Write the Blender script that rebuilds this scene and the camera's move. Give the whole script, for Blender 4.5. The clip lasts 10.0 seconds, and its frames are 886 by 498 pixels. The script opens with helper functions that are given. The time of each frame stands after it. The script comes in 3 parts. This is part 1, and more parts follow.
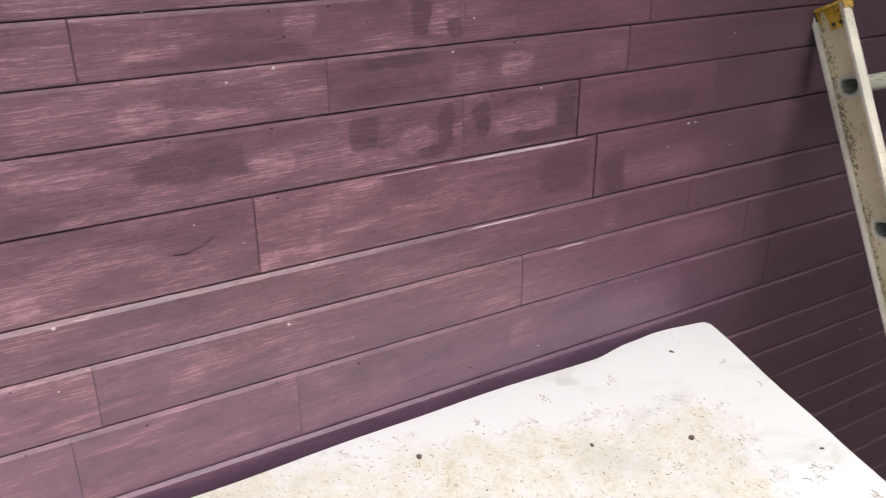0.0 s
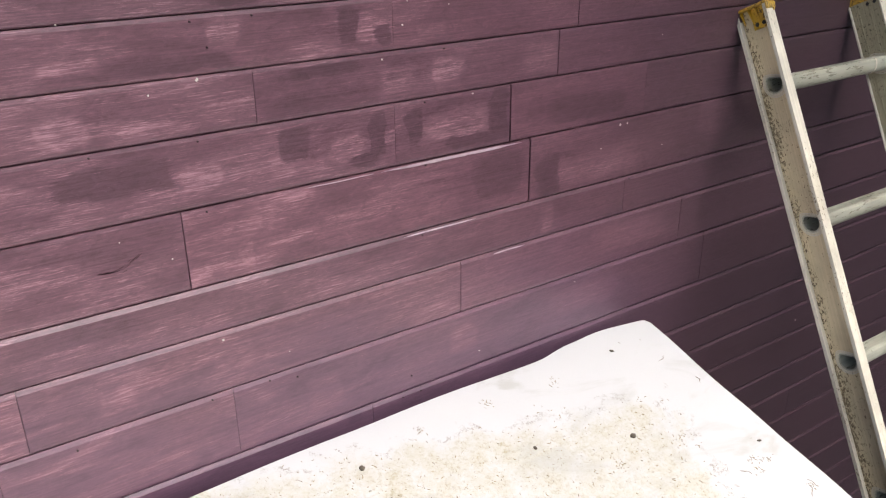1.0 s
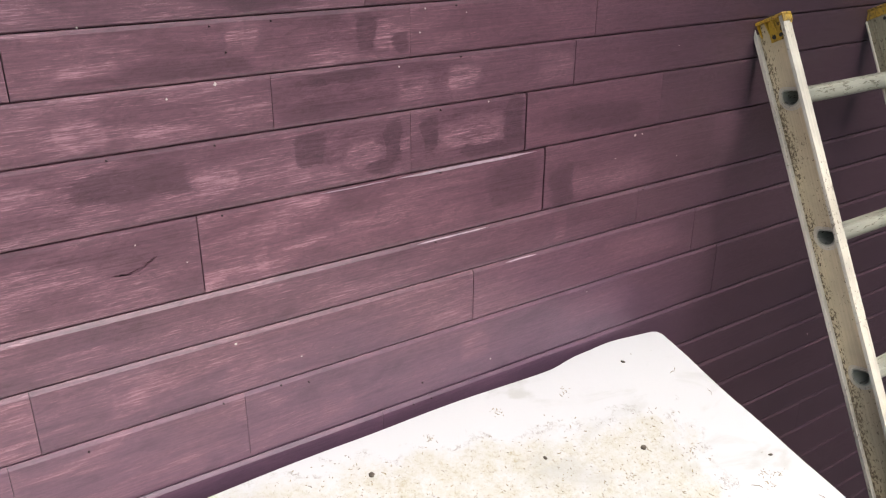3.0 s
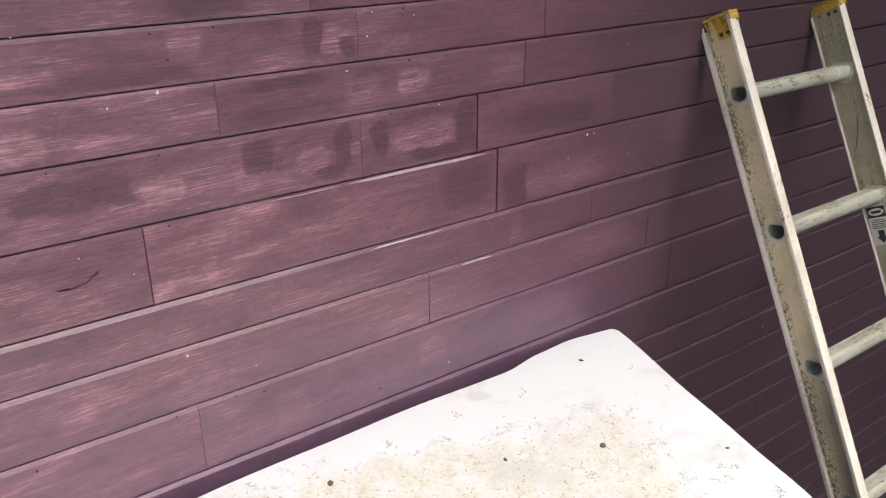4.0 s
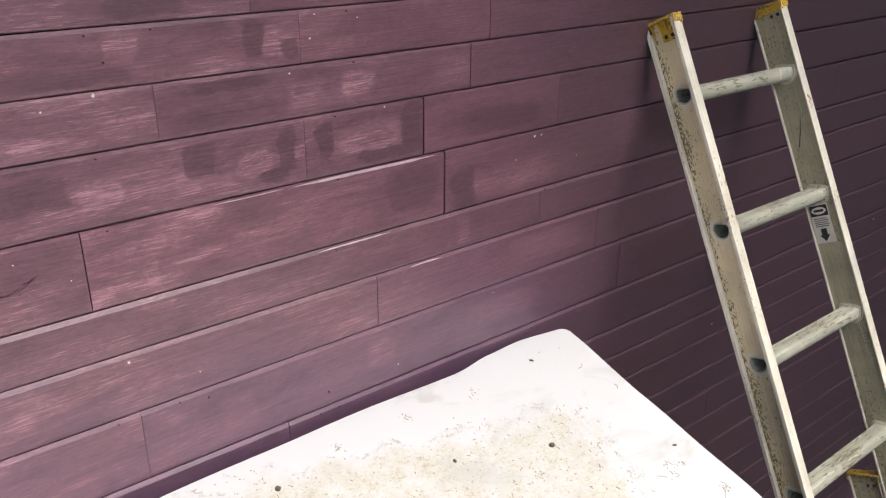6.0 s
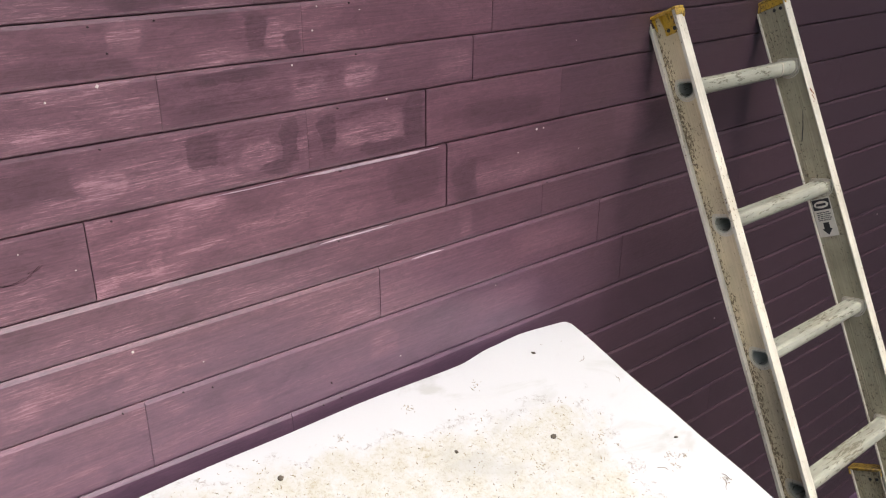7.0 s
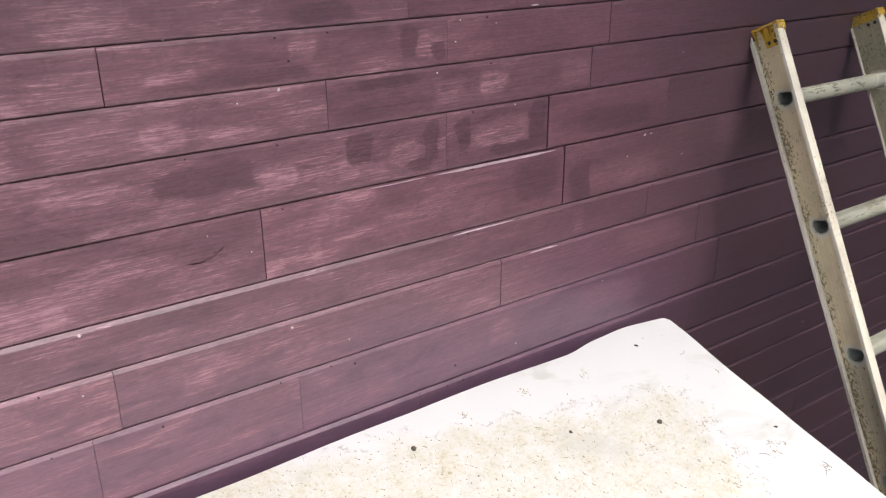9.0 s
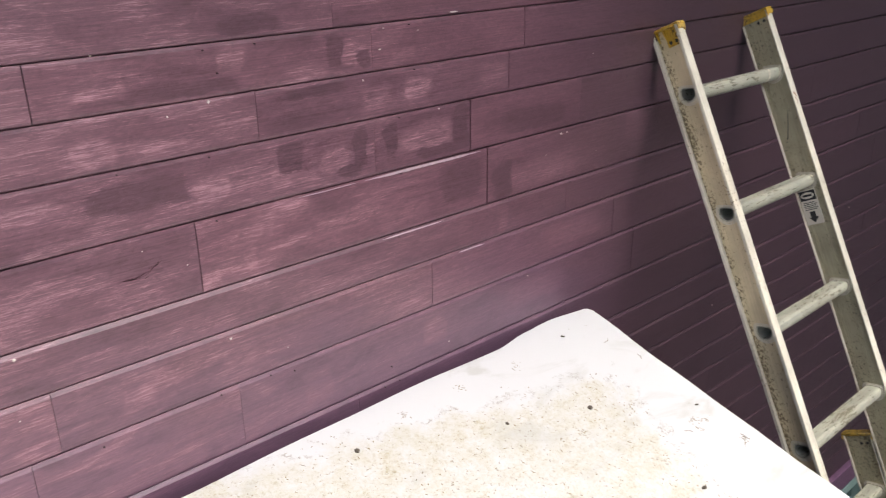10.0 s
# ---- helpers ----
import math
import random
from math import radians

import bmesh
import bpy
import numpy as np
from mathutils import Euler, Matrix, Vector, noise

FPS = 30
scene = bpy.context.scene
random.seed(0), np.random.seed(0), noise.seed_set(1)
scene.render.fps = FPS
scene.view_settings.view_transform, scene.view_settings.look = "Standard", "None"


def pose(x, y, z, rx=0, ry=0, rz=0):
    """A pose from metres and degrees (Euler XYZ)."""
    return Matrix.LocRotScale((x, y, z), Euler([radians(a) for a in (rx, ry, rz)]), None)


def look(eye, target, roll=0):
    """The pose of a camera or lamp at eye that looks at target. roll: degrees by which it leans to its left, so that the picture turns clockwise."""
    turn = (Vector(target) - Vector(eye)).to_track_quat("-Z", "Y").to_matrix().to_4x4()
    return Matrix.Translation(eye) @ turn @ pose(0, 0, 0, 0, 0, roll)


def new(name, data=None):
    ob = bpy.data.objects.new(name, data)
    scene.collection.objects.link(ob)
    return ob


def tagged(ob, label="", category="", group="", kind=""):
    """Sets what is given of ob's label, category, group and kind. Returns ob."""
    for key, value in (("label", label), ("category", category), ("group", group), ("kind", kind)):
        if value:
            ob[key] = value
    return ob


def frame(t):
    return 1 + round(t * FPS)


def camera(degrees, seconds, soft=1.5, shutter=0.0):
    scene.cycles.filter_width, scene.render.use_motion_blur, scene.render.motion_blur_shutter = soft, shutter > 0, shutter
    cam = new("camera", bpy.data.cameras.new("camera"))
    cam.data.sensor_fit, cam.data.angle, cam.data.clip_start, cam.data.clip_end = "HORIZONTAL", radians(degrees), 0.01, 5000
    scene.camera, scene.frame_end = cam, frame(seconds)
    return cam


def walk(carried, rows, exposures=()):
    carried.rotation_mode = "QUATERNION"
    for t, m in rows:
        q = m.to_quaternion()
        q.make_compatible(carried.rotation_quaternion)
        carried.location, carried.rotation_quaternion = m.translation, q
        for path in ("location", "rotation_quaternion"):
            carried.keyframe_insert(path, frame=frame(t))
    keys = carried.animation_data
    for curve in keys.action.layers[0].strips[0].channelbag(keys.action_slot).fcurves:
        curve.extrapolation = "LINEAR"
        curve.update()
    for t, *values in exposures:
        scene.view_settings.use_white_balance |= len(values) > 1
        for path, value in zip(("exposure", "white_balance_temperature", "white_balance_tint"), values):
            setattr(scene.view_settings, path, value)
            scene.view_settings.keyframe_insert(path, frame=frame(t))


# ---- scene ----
cam = camera(55.7, 10.0, soft=1.15, shutter=0.5)
PATH = [
    (0, (0.09, -1.163, 1.844), (1.016, 0.417, 1.041), -0.2),
    (0.5, (0.112, -1.156, 1.847), (1.108, 0.379, 1.041), -0.4),
    (1, (0.114, -1.164, 1.849), (1.145, 0.352, 1.05), -0.5),
    (1.5, (0.107, -1.168, 1.843), (1.136, 0.35, 1.046), 0.1),
    (2, (0.103, -1.166, 1.844), (1.111, 0.367, 1.048), 0.5),
    (3.5, (0.116, -1.157, 1.852), (1.155, 0.364, 1.073), -0.2),
    (4, (0.128, -1.161, 1.854), (1.215, 0.323, 1.069), -0.2),
    (4.5, (0.133, -1.162, 1.859), (1.255, 0.302, 1.086), 0.6),
    (5, (0.146, -1.166, 1.86), (1.291, 0.287, 1.1), 1.2),
    (5.5, (0.153, -1.171, 1.86), (1.311, 0.268, 1.092), 0.9),
    (6, (0.152, -1.176, 1.859), (1.309, 0.254, 1.072), 0.4),
    (7.5, (0.144, -1.195, 1.846), (1.273, 0.252, 1.05), 0.3),
    (8, (0.123, -1.201, 1.842), (1.186, 0.305, 1.065), 0.6),
    (8.5, (0.053, -1.209, 1.846), (1.067, 0.335, 1.08), 0.2),
    (9, (-0.046, -1.222, 1.862), (1.01, 0.3, 1.108), -0.3),
    (9.5, (-0.099, -1.218, 1.872), (1.055, 0.233, 1.124), -0.5),
    (10, (-0.102, -1.221, 1.873), (1.127, 0.169, 1.125), -0.7),
]
EXPOSURE = 1.81
walk(cam, [(t, look(eye, target, roll)) for t, eye, target, roll in PATH],
     [(0, EXPOSURE - 0.08), (0.5, EXPOSURE - 0.04), (1.0, EXPOSURE), (10, EXPOSURE)])

# ---------------------------------------------------------------- world and light
SUN_ELEVATION, SUN_AZIMUTH = 60.0, 166.0   # degrees; azimuth from +y, clockwise seen from above
world = bpy.data.worlds.new("overcast_sky")
scene.world = world
world.use_nodes = True
wn, wl = world.node_tree.nodes, world.node_tree.links
sky = wn.new("ShaderNodeTexSky")
sky.sky_type, sky.sun_disc = "NISHITA", False
sky.sun_elevation, sky.sun_rotation = radians(SUN_ELEVATION), radians(SUN_AZIMUTH)
sky.air_density, sky.dust_density, sky.ozone_density = 1.0, 6.5, 1.3
wl.new(sky.outputs["Color"], wn["Background"].inputs["Color"])
wn["Background"].inputs["Strength"].default_value = 0.105

lamp = bpy.data.lights.new("sun", "SUN")
lamp.energy, lamp.angle, lamp.color = 1.5, radians(68), (0.985, 0.99, 1.0)
az, el = radians(SUN_AZIMUTH), radians(SUN_ELEVATION)
sun = new("sun", lamp)
sun.matrix_world = look((10 * math.sin(az) * math.cos(el), 10 * math.cos(az) * math.cos(el), 10 * math.sin(el)), (0, 0, 0))


# ---------------------------------------------------------------- materials
def material(name, rough=0.6, metal=0.0):
    m = bpy.data.materials.new(name)
    m.use_nodes = True
    n, l = m.node_tree.nodes, m.node_tree.links
    b = n["Principled BSDF"]
    b.inputs["Roughness"].default_value, b.inputs["Metallic"].default_value = rough, metal
    return m, n, l, b


def coords(n, l, scale=(1, 1, 1), shift=False):
    """Object coordinates, stretched; with shift, moved by each object's own random number."""
    tc, mp = n.new("ShaderNodeTexCoord"), n.new("ShaderNodeMapping")
    mp.inputs["Scale"].default_value = scale
    out = tc.outputs["Object"]
    if shift:
        info, mul, add = n.new("ShaderNodeObjectInfo"), n.new("ShaderNodeMath"), n.new("ShaderNodeVectorMath")
        mul.operation, mul.inputs[1].default_value = "MULTIPLY", 37.0
        l.new(info.outputs["Random"], mul.inputs[0])
        l.new(out, add.inputs[0]), l.new(mul.outputs[0], add.inputs[1])
        out = add.outputs[0]
    l.new(out, mp.inputs["Vector"])
    return mp.outputs["Vector"]


def noise_node(n, l, vector, scale, detail=4.0, rough=0.55, distort=0.0):
    t = n.new("ShaderNodeTexNoise")
    t.inputs["Scale"].default_value, t.inputs["Detail"].default_value = scale, detail
    t.inputs["Roughness"].default_value, t.inputs["Distortion"].default_value = rough, distort
    l.new(vector, t.inputs["Vector"])
    return t.outputs["Fac"]


def ramp(n, l, fac, stops):
    r = n.new("ShaderNodeValToRGB")
    while len(r.color_ramp.elements) < len(stops):
        r.color_ramp.elements.new(0.5)
    for e, (p, c) in zip(r.color_ramp.elements, stops):
        e.position, e.color = p, (*c, 1) if len(c) == 3 else (c[0], c[0], c[0], 1)
    l.new(fac, r.inputs["Fac"])
    return r.outputs["Color"]


def mix(n, l, fac, a, b, how="MIX"):
    m = n.new("ShaderNodeMix")
    m.data_type, m.blend_type = "RGBA", how
    for socket, value in ((m.inputs["Factor"], fac), (m.inputs["A"], a), (m.inputs["B"], b)):
        if isinstance(value, (int, float)):
            socket.default_value = value
        elif isinstance(value, tuple):
            socket.default_value = (*value, 1)
        else:
            l.new(value, socket)
    return m.outputs["Result"]


def arith(n, l, op, a, b):
    m = n.new("ShaderNodeMath")
    m.operation = op
    for socket, value in ((m.inputs[0], a), (m.inputs[1], b)):
        if isinstance(value, (int, float)):
            socket.default_value = value
        else:
            l.new(value, socket)
    return m.outputs[0]


def bump(n, l, bsdf, height, strength=0.3, distance=0.002):
    b = n.new("ShaderNodeBump")
    b.inputs["Strength"].default_value, b.inputs["Distance"].default_value = strength, distance
    l.new(height, b.inputs["Height"])
    l.new(b.outputs["Normal"], bsdf.inputs["Normal"])


# patches on the boards: centre along the wall and height, half width, half height
WORN = [(0.720, 1.458, 0.033, 0.023), (0.942, 1.464, 0.070, 0.030), (0.536, 1.660, 0.024, 0.020),
        (0.326, 1.635, 0.042, 0.010), (0.480, 1.455, 0.030, 0.020), (0.303, 1.552, 0.030, 0.020), (0.178, 1.486, 0.064, 0.014), (0.914, 1.562, 0.036, 0.021)]
WORN_FAINT = [(0.816, 1.558, 0.034, 0.021), (0.609, 1.450, 0.024, 0.017), (0.615, 1.382, 0.065, 0.020), (0.536, 1.320, 0.012, 0.027), (1.277, 1.331, 0.110, 0.030), (1.645, 1.374, 0.060, 0.038),
              (0.879, 1.312, 0.062, 0.022), (0.459, 1.303, 0.018, 0.020), (0.110, 1.312, 0.016, 0.012), (0.654, 1.022, 0.034, 0.036), (0.949, 1.035, 0.030, 0.032),
              (0.308, 1.136, 0.030, 0.020), (0.884, 1.112, 0.050, 0.018), (1.154, 1.241, 0.016, 0.030), (1.400, 1.150, 0.100, 0.030), (1.269, 1.034, 0.090, 0.030),
              (0.884, 1.629, 0.024, 0.012), (0.772, 1.643, 0.022, 0.022), (1.120, 1.560, 0.040, 0.028)]
FRESH = [(0.627, 1.481, 0.025, 0.026), (0.779, 1.470, 0.014, 0.040), (0.752, 1.432, 0.026, 0.010), (0.850, 1.473, 0.017, 0.030), (1.030, 1.470, 0.022, 0.046),
         (0.965, 1.432, 0.050, 0.010), (0.360, 1.475, 0.080, 0.023), (0.574, 1.712, 0.055, 0.013), (0.470, 1.622, 0.070, 0.010), (0.690, 1.590, 0.060, 0.010),
         (0.732, 1.652, 0.018, 0.026), (0.796, 1.630, 0.015, 0.018), (1.250, 1.452, 0.100, 0.022), (1.153, 1.329, 0.030, 0.040), (1.034, 1.355, 0.055, 0.040)]


def patches(n, l, vector, spots, ragged):
    """1 inside any of the squarish patches, 0 outside, with a rim as ragged as the brush left it."""
    total = 0.0
    for x, z, rx, rz in spots:
        mp, ab, sq, ln = n.new("ShaderNodeMapping"), n.new("ShaderNodeVectorMath"), n.new("ShaderNodeVectorMath"), n.new("ShaderNodeVectorMath")
        mp.inputs["Location"].default_value = (-x / rx, 0, -z / rz)
        mp.inputs["Scale"].default_value = (1 / rx, 0, 1 / rz)
        ab.operation, sq.operation, ln.operation = "ABSOLUTE", "MULTIPLY", "LENGTH"
        l.new(vector, mp.inputs["Vector"]), l.new(mp.outputs[0], ab.inputs[0])
        l.new(ab.outputs[0], sq.inputs[0]), l.new(ab.outputs[0], sq.inputs[1]), l.new(sq.outputs[0], ln.inputs[0])
        m = n.new("ShaderNodeMapRange")
        m.interpolation_type = "SMOOTHSTEP"
        m.inputs["From Min"].default_value, m.inputs["From Max"].default_value = 1.32, 0.74
        l.new(arith(n, l, "ADD", ln.outputs["Value"], ragged), m.inputs["Value"])
        total = m.outputs[0] if isinstance(total, float) else arith(n, l, "MAXIMUM", total, m.outputs[0])
    return total


def slanted(n, l, scale, degrees):
    """Object coordinates of each board on its own, turned by some degrees in the wall's plane and stretched."""
    tc, turn, mp = n.new("ShaderNodeTexCoord"), n.new("ShaderNodeMapping"), n.new("ShaderNodeMapping")
    info, mul, add = n.new("ShaderNodeObjectInfo"), n.new("ShaderNodeMath"), n.new("ShaderNodeVectorMath")
    mul.operation, mul.inputs[1].default_value = "MULTIPLY", 37.0
    turn.inputs["Rotation"].default_value = (0, radians(degrees), 0)
    mp.inputs["Scale"].default_value = scale
    l.new(info.outputs["Random"], mul.inputs[0])
    l.new(tc.outputs["Object"], turn.inputs["Vector"])
    l.new(turn.outputs[0], add.inputs[0]), l.new(mul.outputs[0], add.inputs[1])
    l.new(add.outputs[0], mp.inputs["Vector"])
    return mp.outputs["Vector"]


def step(n, l, value, low, high):
    m = n.new("ShaderNodeMapRange")
    m.interpolation_type = "SMOOTHSTEP"
    m.inputs["From Min"].default_value, m.inputs["From Max"].default_value = low, high
    l.new(value, m.inputs["Value"])
    return m.outputs[0]


def paint_purple(name, dark, mid, light, patchy=1.0, listed=True):
    """Purple stain brushed on boards: thick dark strokes, thin pale ones with streaky rims, bare hairlines, grain;
    shading across the wall is mixed in.
    """
    m, n, l, b = material(name, 0.5)
    b.inputs["Specular IOR Level"].default_value = 0.5
    b.inputs["Coat Weight"].default_value, b.inputs["Coat Roughness"].default_value = COAT, 0.20
    add, mul = (lambda p, q: arith(n, l, "ADD", p, q)), (lambda p, q: arith(n, l, "MULTIPLY", p, q))
    grain = noise_node(n, l, coords(n, l, (7, 60, 420), True), 1.0, 5, 0.68)
    s1 = noise_node(n, l, slanted(n, l, (9, 9, 330), 2), 1.0, 5, 0.7, 0.7)
    s2 = noise_node(n, l, slanted(n, l, (20, 18, 860), -4), 1.0, 4, 0.75, 0.7)
    s3 = noise_node(n, l, slanted(n, l, (26, 22, 760), 8), 1.0, 4, 0.75, 0.9)
    big = noise_node(n, l, slanted(n, l, (3.2, 5, 9), 2), 1.0, 3, 0.5, 0.5)
    blotch = noise_node(n, l, slanted(n, l, (7, 11, 24), 2), 1.0, 4, 0.6, 0.7)
    streak = add(add(mul(s1, 0.42), mul(s2, 0.36)), mul(s3, 0.22))          # about 0.5, and 0.08 either way
    swing = arith(n, l, "SUBTRACT", streak, 0.5)
    # less rubbed further along the wall, with the shade there painted in too
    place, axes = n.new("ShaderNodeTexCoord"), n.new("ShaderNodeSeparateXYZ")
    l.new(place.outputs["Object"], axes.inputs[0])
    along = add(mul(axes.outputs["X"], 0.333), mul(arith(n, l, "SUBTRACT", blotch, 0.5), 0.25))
    wear_light = ramp(n, l, along, [(0.06, (1,)), (0.27, (0.80,)), (0.58, (0.13,))])
    gap_shade = step(n, l, add(axes.outputs["Z"], mul(arith(n, l, "SUBTRACT", blotch, 0.5), 0.05)), 0.925, 0.975)      # shade of the gap behind the sheet, painted in
    wear_light = mul(wear_light, add(mul(gap_shade, 0.8), 0.2))
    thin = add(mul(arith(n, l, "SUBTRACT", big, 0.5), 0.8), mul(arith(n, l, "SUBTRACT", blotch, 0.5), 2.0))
    thin = mul(add(thin, 0.46), wear_light)
    fresh = None
    if listed:
        tc, warp, off, sub = n.new("ShaderNodeTexCoord"), n.new("ShaderNodeTexNoise"), n.new("ShaderNodeVectorMath"), n.new("ShaderNodeVectorMath")
        warp.inputs["Scale"].default_value, warp.inputs["Detail"].default_value = 20.0, 3.0
        l.new(tc.outputs["Object"], warp.inputs["Vector"])
        sub.operation, sub.inputs[1].default_value = "SUBTRACT", (0.5, 0.5, 0.5)
        l.new(warp.outputs["Color"], sub.inputs[0])
        scl = n.new("ShaderNodeVectorMath")
        scl.operation, scl.inputs[1].default_value = "MULTIPLY", (0.05, 0.0, 0.026)
        l.new(sub.outputs[0], scl.inputs[0])
        l.new(tc.outputs["Object"], off.inputs[0]), l.new(scl.outputs[0], off.inputs[1])
        v = off.outputs[0]
        ragged = mul(swing, 5.5)
        rubbed = arith(n, l, "MAXIMUM", patches(n, l, v, WORN, ragged), mul(patches(n, l, v, WORN_FAINT, ragged), 0.55))
        fresh = patches(n, l, v, FRESH, mul(swing, 2.2))
        thin = add(thin, mul(rubbed, 0.42))
        thin = mul(thin, arith(n, l, "SUBTRACT", 1.0, mul(fresh, 0.7)))
    haze = step(n, l, add(thin, mul(swing, 1.0)), 0.15, 1.0)
    hair = mul(step(n, l, add(swing, mul(thin, 0.10)), 0.070, 0.135), step(n, l, thin, 0.22, 0.62))
    thick = step(n, l, add(thin, mul(swing, 0.8)), 0.34, -0.15)
    # the white sheet's bluish sheen on the lower boards, painted into their colours
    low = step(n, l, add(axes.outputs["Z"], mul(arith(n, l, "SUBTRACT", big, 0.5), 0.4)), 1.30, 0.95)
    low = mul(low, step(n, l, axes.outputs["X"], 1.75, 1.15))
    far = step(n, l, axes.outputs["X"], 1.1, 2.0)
    shaded_mid = mix(n, l, far, mid, tuple(c * k for c, k in zip(mid, (0.60, 0.72, 0.68))))      # shade on the right part, painted into the mid colour
    sheen_mid = tuple(c * k for c, k in zip(mid, (1.07, 1.26, 1.45)))
    sheen_dark = tuple(c * k for c, k in zip(dark, (0.80, 1.02, 1.28)))
    col = mix(n, l, mul(thick, 0.68), mix(n, l, low, shaded_mid, sheen_mid), mix(n, l, low, dark, sheen_dark))
    if fresh is not None:
        col = mix(n, l, mul(fresh, 0.34), col, dark)
    # brighter left end of the wall, put into the paint colour
    col = mix(n, l, mul(wear_light, 0.20 * patchy), col, light)
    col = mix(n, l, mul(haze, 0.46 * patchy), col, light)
    col = mix(n, l, mul(mul(mul(hair, wear_light), arith(n, l, "SUBTRACT", 1.0, mul(low, 0.55))), 0.75 * patchy), col, tuple(min(1, c * 1.3 + 0.035) for c in light))
    # hairlines where the brush ran dry and the pale wood shows
    dry = noise_node(n, l, slanted(n, l, (16, 14, 640), 6), 1.0, 3, 0.65, 1.6)
    dry = mul(mul(step(n, l, dry, 0.655, 0.715), wear_light), step(n, l, blotch, 0.42, 0.60))
    col = mix(n, l, mul(dry, 0.6 * patchy), col, tuple(min(1, c * 2.1) for c in light))
    mottle = noise_node(n, l, slanted(n, l, (48, 40, 120), 4), 1.0, 5, 0.7, 1.2)
    dim = ramp(n, l, add(mul(grain, 0.5), mul(mottle, 0.5)), [(0.38, (0.74,)), (0.62, (1.26,))])
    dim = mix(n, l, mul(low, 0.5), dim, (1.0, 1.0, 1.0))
    col = mix(n, l, 1.0, col, dim, "MULTIPLY")
    info = n.new("ShaderNodeObjectInfo")
    tone = ramp(n, l, info.outputs["Random"], [(0.0, (0.94, 0.945, 0.96)), (0.5, (1.0, 1.0, 1.0)), (1.0, (1.07, 1.05, 1.05))])
    col = mix(n, l, 1.0, col, tone, "MULTIPLY")
    l.new(col, b.inputs["Base Color"])
    l.new(ramp(n, l, haze, [(0.0, (0.40,)), (0.8, (0.58,))]), b.inputs["Roughness"])
    bump(n, l, b, add(grain, add(mul(s1, 0.8), s2)), 0.3, 0.0011)
    return m


COAT = 0.38
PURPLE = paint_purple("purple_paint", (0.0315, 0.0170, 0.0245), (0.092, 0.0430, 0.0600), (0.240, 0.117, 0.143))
PURPLE_TRIM = paint_purple("purple_trim_paint", (0.14, 0.065, 0.12), (0.18, 0.09, 0.16), (0.26, 0.14, 0.23), 0.5, False)


def plain(name, colour, rough=0.6, metal=0.0, vary=0.15, scale=60.0, relief=0.15):
    m, n, l, b = material(name, rough, metal)
    v = coords(n, l)
    a, c = noise_node(n, l, v, scale, 5), noise_node(n, l, v, scale * 0.08, 3)
    f = arith(n, l, "ADD", arith(n, l, "MULTIPLY", a, 0.5), arith(n, l, "MULTIPLY", c, 0.5))
    low, high = tuple(x * (1 - vary) for x in colour), tuple(min(1, x * (1 + vary)) for x in colour)
    l.new(ramp(n, l, f, [(0.3, low), (0.7, high)]), b.inputs["Base Color"])
    bump(n, l, b, a, relief, 0.001)
    return m


def metal_worn(name, colour, dirt, rough, metal, amount, lines=(260, 260, 5), edge=0.0, blots=(210, 210, 140)):
    """Old aluminium: oxide haze, long scratches, brown spatters."""
    m, n, l, b = material(name, rough, metal)
    v = coords(n, l)
    haze = noise_node(n, l, v, 9.0, 4, 0.6)
    scratch = noise_node(n, l, coords(n, l, lines), 1.0, 4, 0.6)
    spots = noise_node(n, l, coords(n, l, blots), 1.0, 4, 0.65, 0.5)
    zone = noise_node(n, l, coords(n, l, (7, 7, 5)), 1.0, 2)
    fine = noise_node(n, l, v, 420.0, 3)
    col = ramp(n, l, haze, [(0.3, tuple(c * 0.78 for c in colour)), (0.7, tuple(min(1, c * 1.12) for c in colour))])
    col = mix(n, l, 1.0, col, ramp(n, l, scratch, [(0.25, (0.82,)), (0.75, (1.1,))]), "MULTIPLY")
    spot = arith(n, l, "ADD", spots, arith(n, l, "MULTIPLY", zone, 0.42))
    if edge:
        # grime gathers along the rear edge
        where, axes = n.new("ShaderNodeTexCoord"), n.new("ShaderNodeSeparateXYZ")
        l.new(where.outputs["Object"], axes.inputs[0])
        near = ramp(n, l, arith(n, l, "MULTIPLY", axes.outputs["Y"], 10.0), [(0.10, (0,)), (0.38, (1,))])
        spot = arith(n, l, "ADD", spot, arith(n, l, "MULTIPLY", near, edge))
    mask = ramp(n, l, spot, [(0.90 - amount, (0,)), (0.95 - amount, (1,))])
    mask = arith(n, l, "MULTIPLY", mask, ramp(n, l, fine, [(0.3, (0.5,)), (0.6, (1,))]))
    col = mix(n, l, mask, col, dirt)
    film = ramp(n, l, zone, [(0.4, (0,)), (0.75, (0.30,))])
    col = mix(n, l, film, col, (0.30, 0.25, 0.16))
    l.new(col, b.inputs["Base Color"])
    l.new(ramp(n, l, mask, [(0.0, (rough,)), (1.0, (0.9,))]), b.inputs["Roughness"])
    l.new(ramp(n, l, mask, [(0.0, (metal,)), (1.0, (0.0,))]), b.inputs["Metallic"])
    bump(n, l, b, arith(n, l, "ADD", fine, mask), 0.25, 0.0006)
    return m


